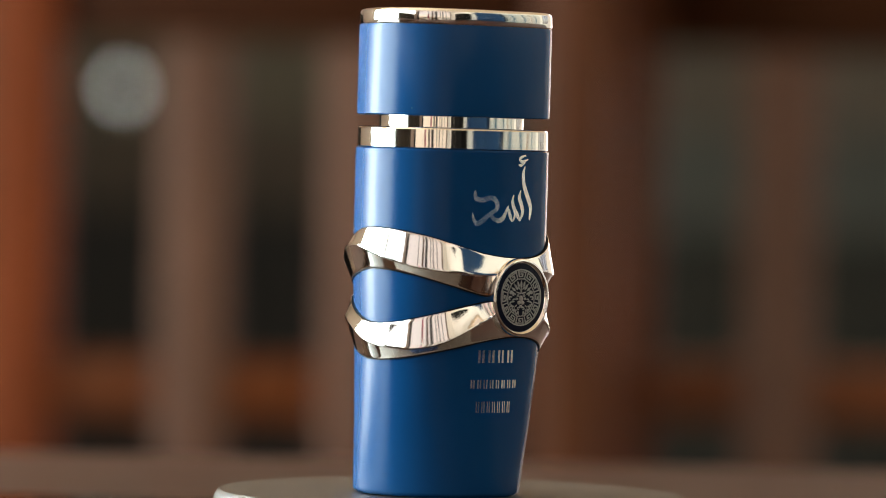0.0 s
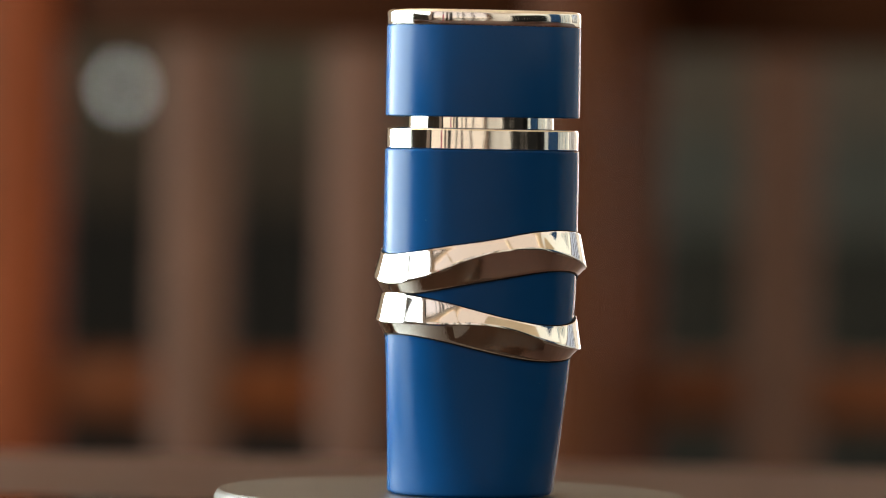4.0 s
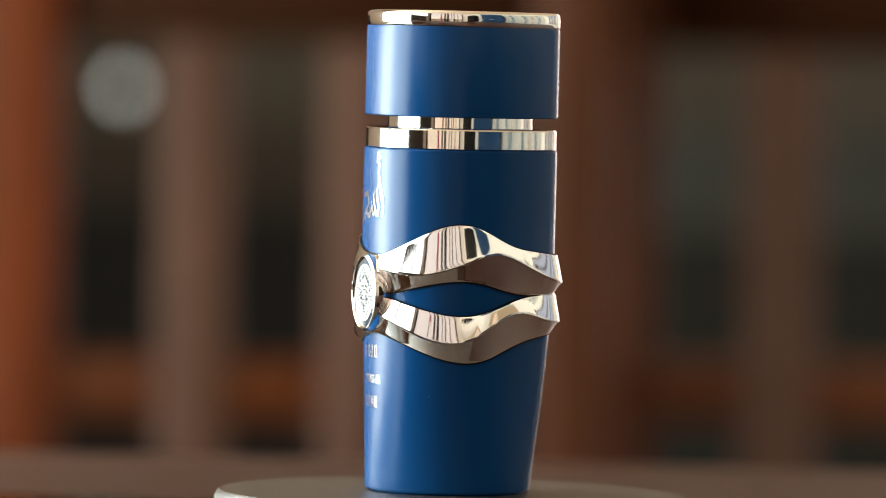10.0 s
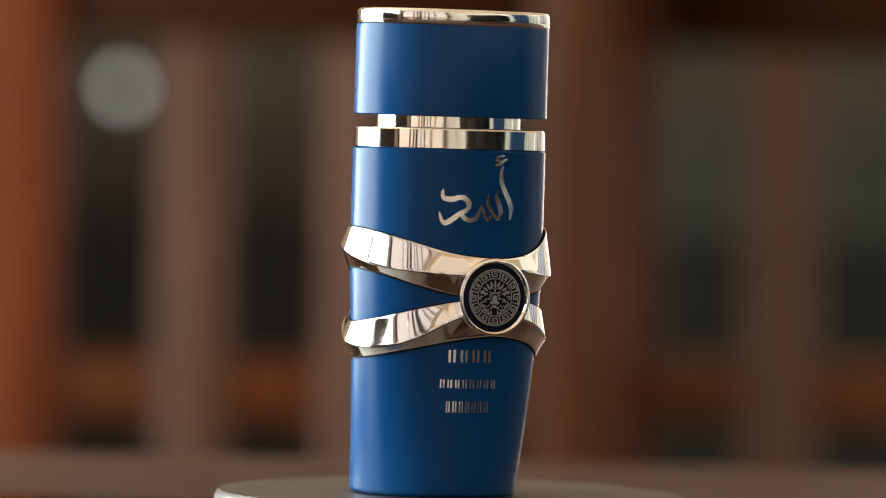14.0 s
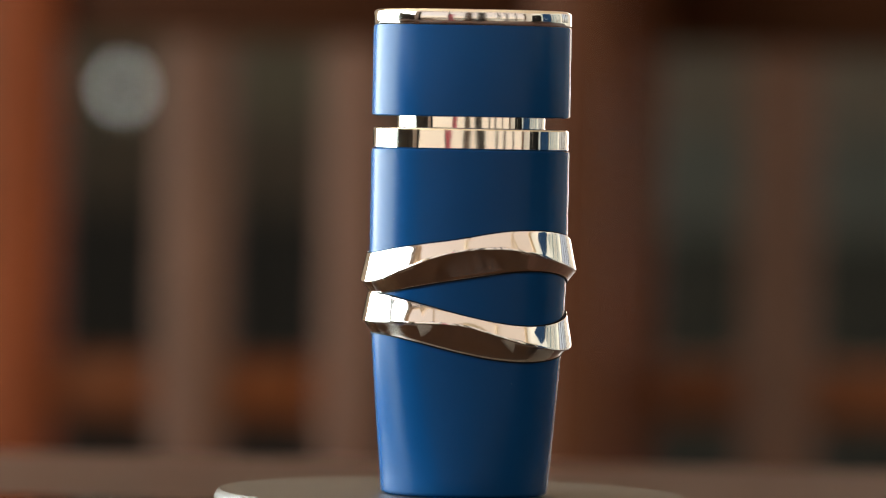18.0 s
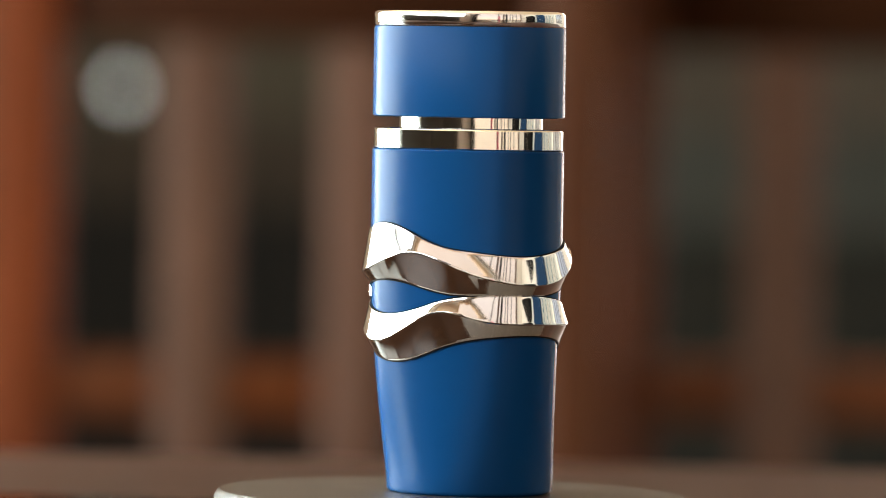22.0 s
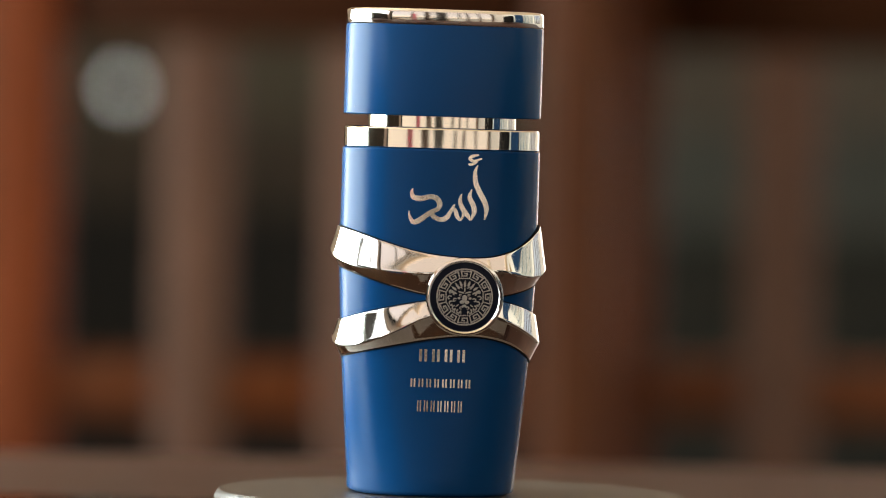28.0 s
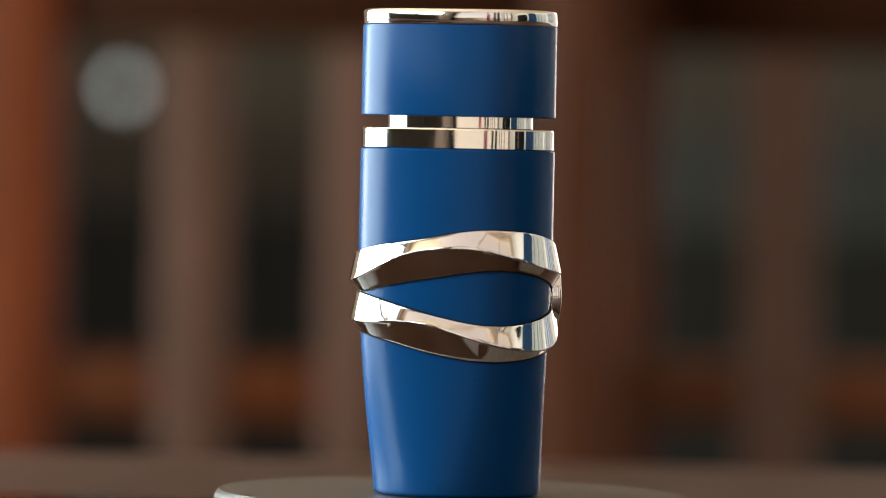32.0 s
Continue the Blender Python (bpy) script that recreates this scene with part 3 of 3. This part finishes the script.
def curl(bm, cx, cy, a0, a1, r0, r1, w, z):
    """A curled line in relief, from radius r0 to r1, thinning towards its end."""
    rows = []
    for i in range(13):
        t = i / 12
        a, r, e = a0 + (a1 - a0) * t, r0 + (r1 - r0) * t, w * (1.15 - 0.5 * t)
        rows.append([(cx + (r + d) * math.cos(a), cy + (r + d) * math.sin(a)) for d in (-e, e)])
    for p, q in zip(rows, rows[1:]):
        slab(bm, [p[0], p[1], q[1], q[0]], -0.0001, z)


def boss(bm, cx, cy, rx, ry, z):
    """A small domed oval."""
    rows = [[bm.verts.new((cx + rx * k * math.cos(2 * math.pi * i / 14), cy + ry * k * math.sin(2 * math.pi * i / 14), h)) for i in range(14)] for k, h in ((1.0, -0.0001), (0.92, z * 0.6), (0.55, z))]
    for a, b in zip(rows, rows[1:]):
        for i in range(14):
            bm.faces.new((a[i], a[(i + 1) % 14], b[(i + 1) % 14], b[i]))
    bm.faces.new(rows[-1])


# leaves that fan out over the crest, and curls down both of its sides
mane = bmesh.new()
for i in range(9):
    a = math.pi / 2 + (i - 4) * 0.30
    petal(mane, a, 0.0031 if i % 2 else 0.0027, 0.0052, 0.00036, -0.0001, 0.00030, 0.0002 * (i - 4) / 4)
for side in (-1, 1):
    for x, y, r, turn in ((0.0043, 0.0014, 0.00070, 0.3), (0.0046, -0.0003, 0.00070, 0.0), (0.0041, -0.0020, 0.00075, -0.4), (0.0031, -0.0034, 0.00075, -0.9), (0.0017, -0.0044, 0.00070, -1.3), (0.0031, 0.0008, 0.00060, 0.5), (0.0030, -0.0010, 0.00062, 0.0)):
        a0 = math.pi * (0.5 - 0.5 * side) + side * turn
        curl(mane, side * x, y, a0 + 2.6 * side, a0 - 2.2 * side, r, 0.00026, 0.00017, 0.00028)
        petal(mane, a0 - 0.9 * side, math.hypot(x, y) - 0.0004, math.hypot(x, y) + 0.0010, 0.00016, -0.0001, 0.00026, 0.0003 * side)
part("crest", mane, PEWTER, medal, "antique silver relief of leaves and curls", smooth=False)
core = bmesh.new()
for x, y, rx, ry, z in ((0, -0.0004, 0.00085, 0.00105, 0.0005), (-0.00075, -0.0016, 0.00075, 0.00060, 0.00045), (0.00075, -0.0016, 0.00075, 0.00060, 0.00045), (0, -0.0027, 0.00070, 0.00042, 0.0004), (0, 0.0021, 0.00026, 0.0007, 0.0004), (-0.0017, -0.0004, 0.0005, 0.0004, 0.0003), (0.0017, -0.0004, 0.0005, 0.0004, 0.0003)):
    boss(core, x, y, rx, ry, z)
for side in (-1, 1):
    slab(core, [(side * 0.0002, 0.0010), (side * 0.0019, 0.0014), (side * 0.0020, 0.0018), (side * 0.0002, 0.0014)], -0.0001, 0.0004)
    slab(core, [(side * 0.0006, 0.0024), (side * 0.0016, 0.0029), (side * 0.0015, 0.0032), (side * 0.0006, 0.0027)], -0.0001, 0.0003)
    curl(core, side * 0.0013, 0.0005, 0.2, math.pi * 2, 0.0004, 0.00022, 0.00012, 0.0003)
    curl(core, side * 0.0010, -0.0034, math.pi * (0.5 + 0.4 * side), math.pi * (0.5 - 1.2 * side), 0.00055, 0.00025, 0.00015, 0.0003)
part("crest", core, PEWTER, medal, "domed antique silver relief", smooth=False)

# ---- front marks: plain strokes and bars in silver foil ----
def on_front(x, z, lift):
    return Vector((x, front_y(x, z, lift), z))


STROKES = []


def stroke(name, pts, label=""):
    """A tapered flowing stroke on the front face: rows of (x, z, half width), all in mm."""
    fine = []
    proud = 0.00008 + 0.000008 * len(STROKES)
    n = len(pts)
    for i in range(n - 1):
        p = [Vector(pts[max(0, min(n - 1, i + j))]) for j in (-1, 0, 1, 2)]
        for s in range(8):
            t = s / 8
            fine.append(0.5 * (2 * p[1] + (p[2] - p[0]) * t + (2 * p[0] - 5 * p[1] + 4 * p[2] - p[3]) * t * t + (3 * p[1] - p[0] - 3 * p[2] + p[3]) * t ** 3))
    fine.append(Vector(pts[-1]))
    bm = bmesh.new()
    rows = []
    for i, p in enumerate(fine):
        a, b = fine[max(0, i - 1)], fine[min(len(fine) - 1, i + 1)]
        d = Vector((b.x - a.x, b.y - a.y)).normalized()
        w = max(0.03, p.z)
        row = []
        for side in (-1, 1):
            x, z = (p.x - d.y * w * side) * MM, (p.y + d.x * w * side) * MM
            row += [bm.verts.new(on_front(x, z, lift)) for lift in (-0.0002, proud)]
        rows.append(row)
    for a, b in zip(rows, rows[1:]):
        for j, k in ((0, 1), (1, 3), (3, 2), (2, 0)):
            bm.faces.new((a[j], a[k], b[k], b[j]))
    bm.faces.new(rows[0])
    bm.faces.new(rows[-1])
    STROKES.append(part(name, bm, FOIL, bottle, label))
    return STROKES[-1]


SWIRL = "flowing silver foil stroke"
stroke("swirl_mark", [(-9.50, 92.96, 0.17), (-9.75, 91.70, 0.52), (-9.15, 90.34, 0.75), (-6.87, 89.96, 0.81), (-4.04, 90.61, 0.75), (-2.09, 89.98, 0.81), (-1.25, 88.40, 0.81), (-1.89, 86.90, 0.64), (-4.47, 85.46, 0.75), (-7.25, 83.39, 0.81), (-9.05, 82.82, 0.70), (-10.11, 84.27, 0.46), (-10.50, 86.14, 0.17)], SWIRL)
stroke("swirl_mark", [(-3.48, 86.75, 0.35), (-3.31, 84.93, 0.64), (-1.11, 83.79, 0.70), (1.04, 84.47, 0.75), (2.45, 86.91, 0.46), (3.27, 88.41, 0.23)], SWIRL)
stroke("swirl_mark", [(2.35, 86.68, 0.35), (3.37, 86.93, 0.52), (4.11, 85.01, 0.64), (5.07, 83.50, 0.23)], SWIRL)
stroke("swirl_mark", [(5.41, 91.66, 0.17), (4.90, 89.59, 0.58), (5.65, 87.45, 0.70), (7.20, 85.32, 0.70), (8.28, 83.75, 0.23)], SWIRL)
stroke("swirl_mark", [(8.41, 93.16, 0.17), (7.79, 90.81, 0.64), (8.83, 88.55, 0.75), (9.36, 86.40, 0.70), (8.34, 83.75, 0.23)], SWIRL)
stroke("swirl_mark", [(5.07, 83.50, 0.23), (5.94, 85.06, 0.41), (6.12, 86.89, 0.41)], SWIRL)
stroke("swirl_mark", [(9.99, 100.44, 0.17), (9.25, 98.26, 0.58), (9.57, 95.07, 0.75), (10.93, 92.03, 0.81), (12.51, 89.21, 0.81), (13.04, 86.94, 0.70), (12.54, 84.02, 0.23)], SWIRL)
stroke("swirl_mark", [(10.25, 103.64, 0.23), (8.30, 103.14, 0.46), (7.52, 102.32, 0.46), (8.92, 101.78, 0.41), (11.26, 102.53, 0.23)], SWIRL)
stroke("swirl_mark", [(7.05, 100.77, 0.23), (8.26, 100.74, 0.46), (9.96, 101.70, 0.29)], SWIRL)


def bars(x0, x1, z0, z1, count, thick, label):
    """A row of plain silver bars, where small writing stands."""
    step = (x1 - x0) / count
    for i in range(count):
        a = x0 + (i + 0.5) * step - thick / 2 + step * (0.10 if i % 2 == 0 else -0.10)
        bm = bmesh.new()
        vs = []
        for lift in (-0.0002, 0.00008):
            vs += [bm.verts.new(on_front(x, z, lift)) for x, z in ((a, z0), (a + thick, z0), (a + thick, z1), (a, z1))]
        for q in ((3, 2, 1, 0), (4, 5, 6, 7), (0, 1, 5, 4), (1, 2, 6, 5), (2, 3, 7, 6), (3, 0, 4, 7)):
            bm.faces.new([vs[j] for j in q])
        part("print_bar", bm, FOIL, bottle, label, smooth=False)


PRINT = "silver foil print bar"
bars(-0.0067, 0.0087, 0.0406, 0.0444, 8, 0.00084, PRINT)
bars(-0.0088, 0.0103, 0.0328, 0.0354, 16, 0.00054, PRINT)
bars(-0.0066, 0.0079, 0.0254, 0.0288, 14, 0.00043, PRINT)


# ---- what turns ----
def motions():
    spin, ride = [], []
    for i in range(129):
        t = i * 0.25
        a = 360 * (t - FRONT) / PERIOD
        spin.append((t, pose(0, 0, 0, 0, 0, a)))
        ride.append((t, pose(0, 0, TOP) @ pose(0, 0, 0, 0, 0, a) @ pose(-0.00698, -0.0001, 0, 0, 0.42, 0)))
    walk(platter, spin)
    walk(bottle, ride)


motions()
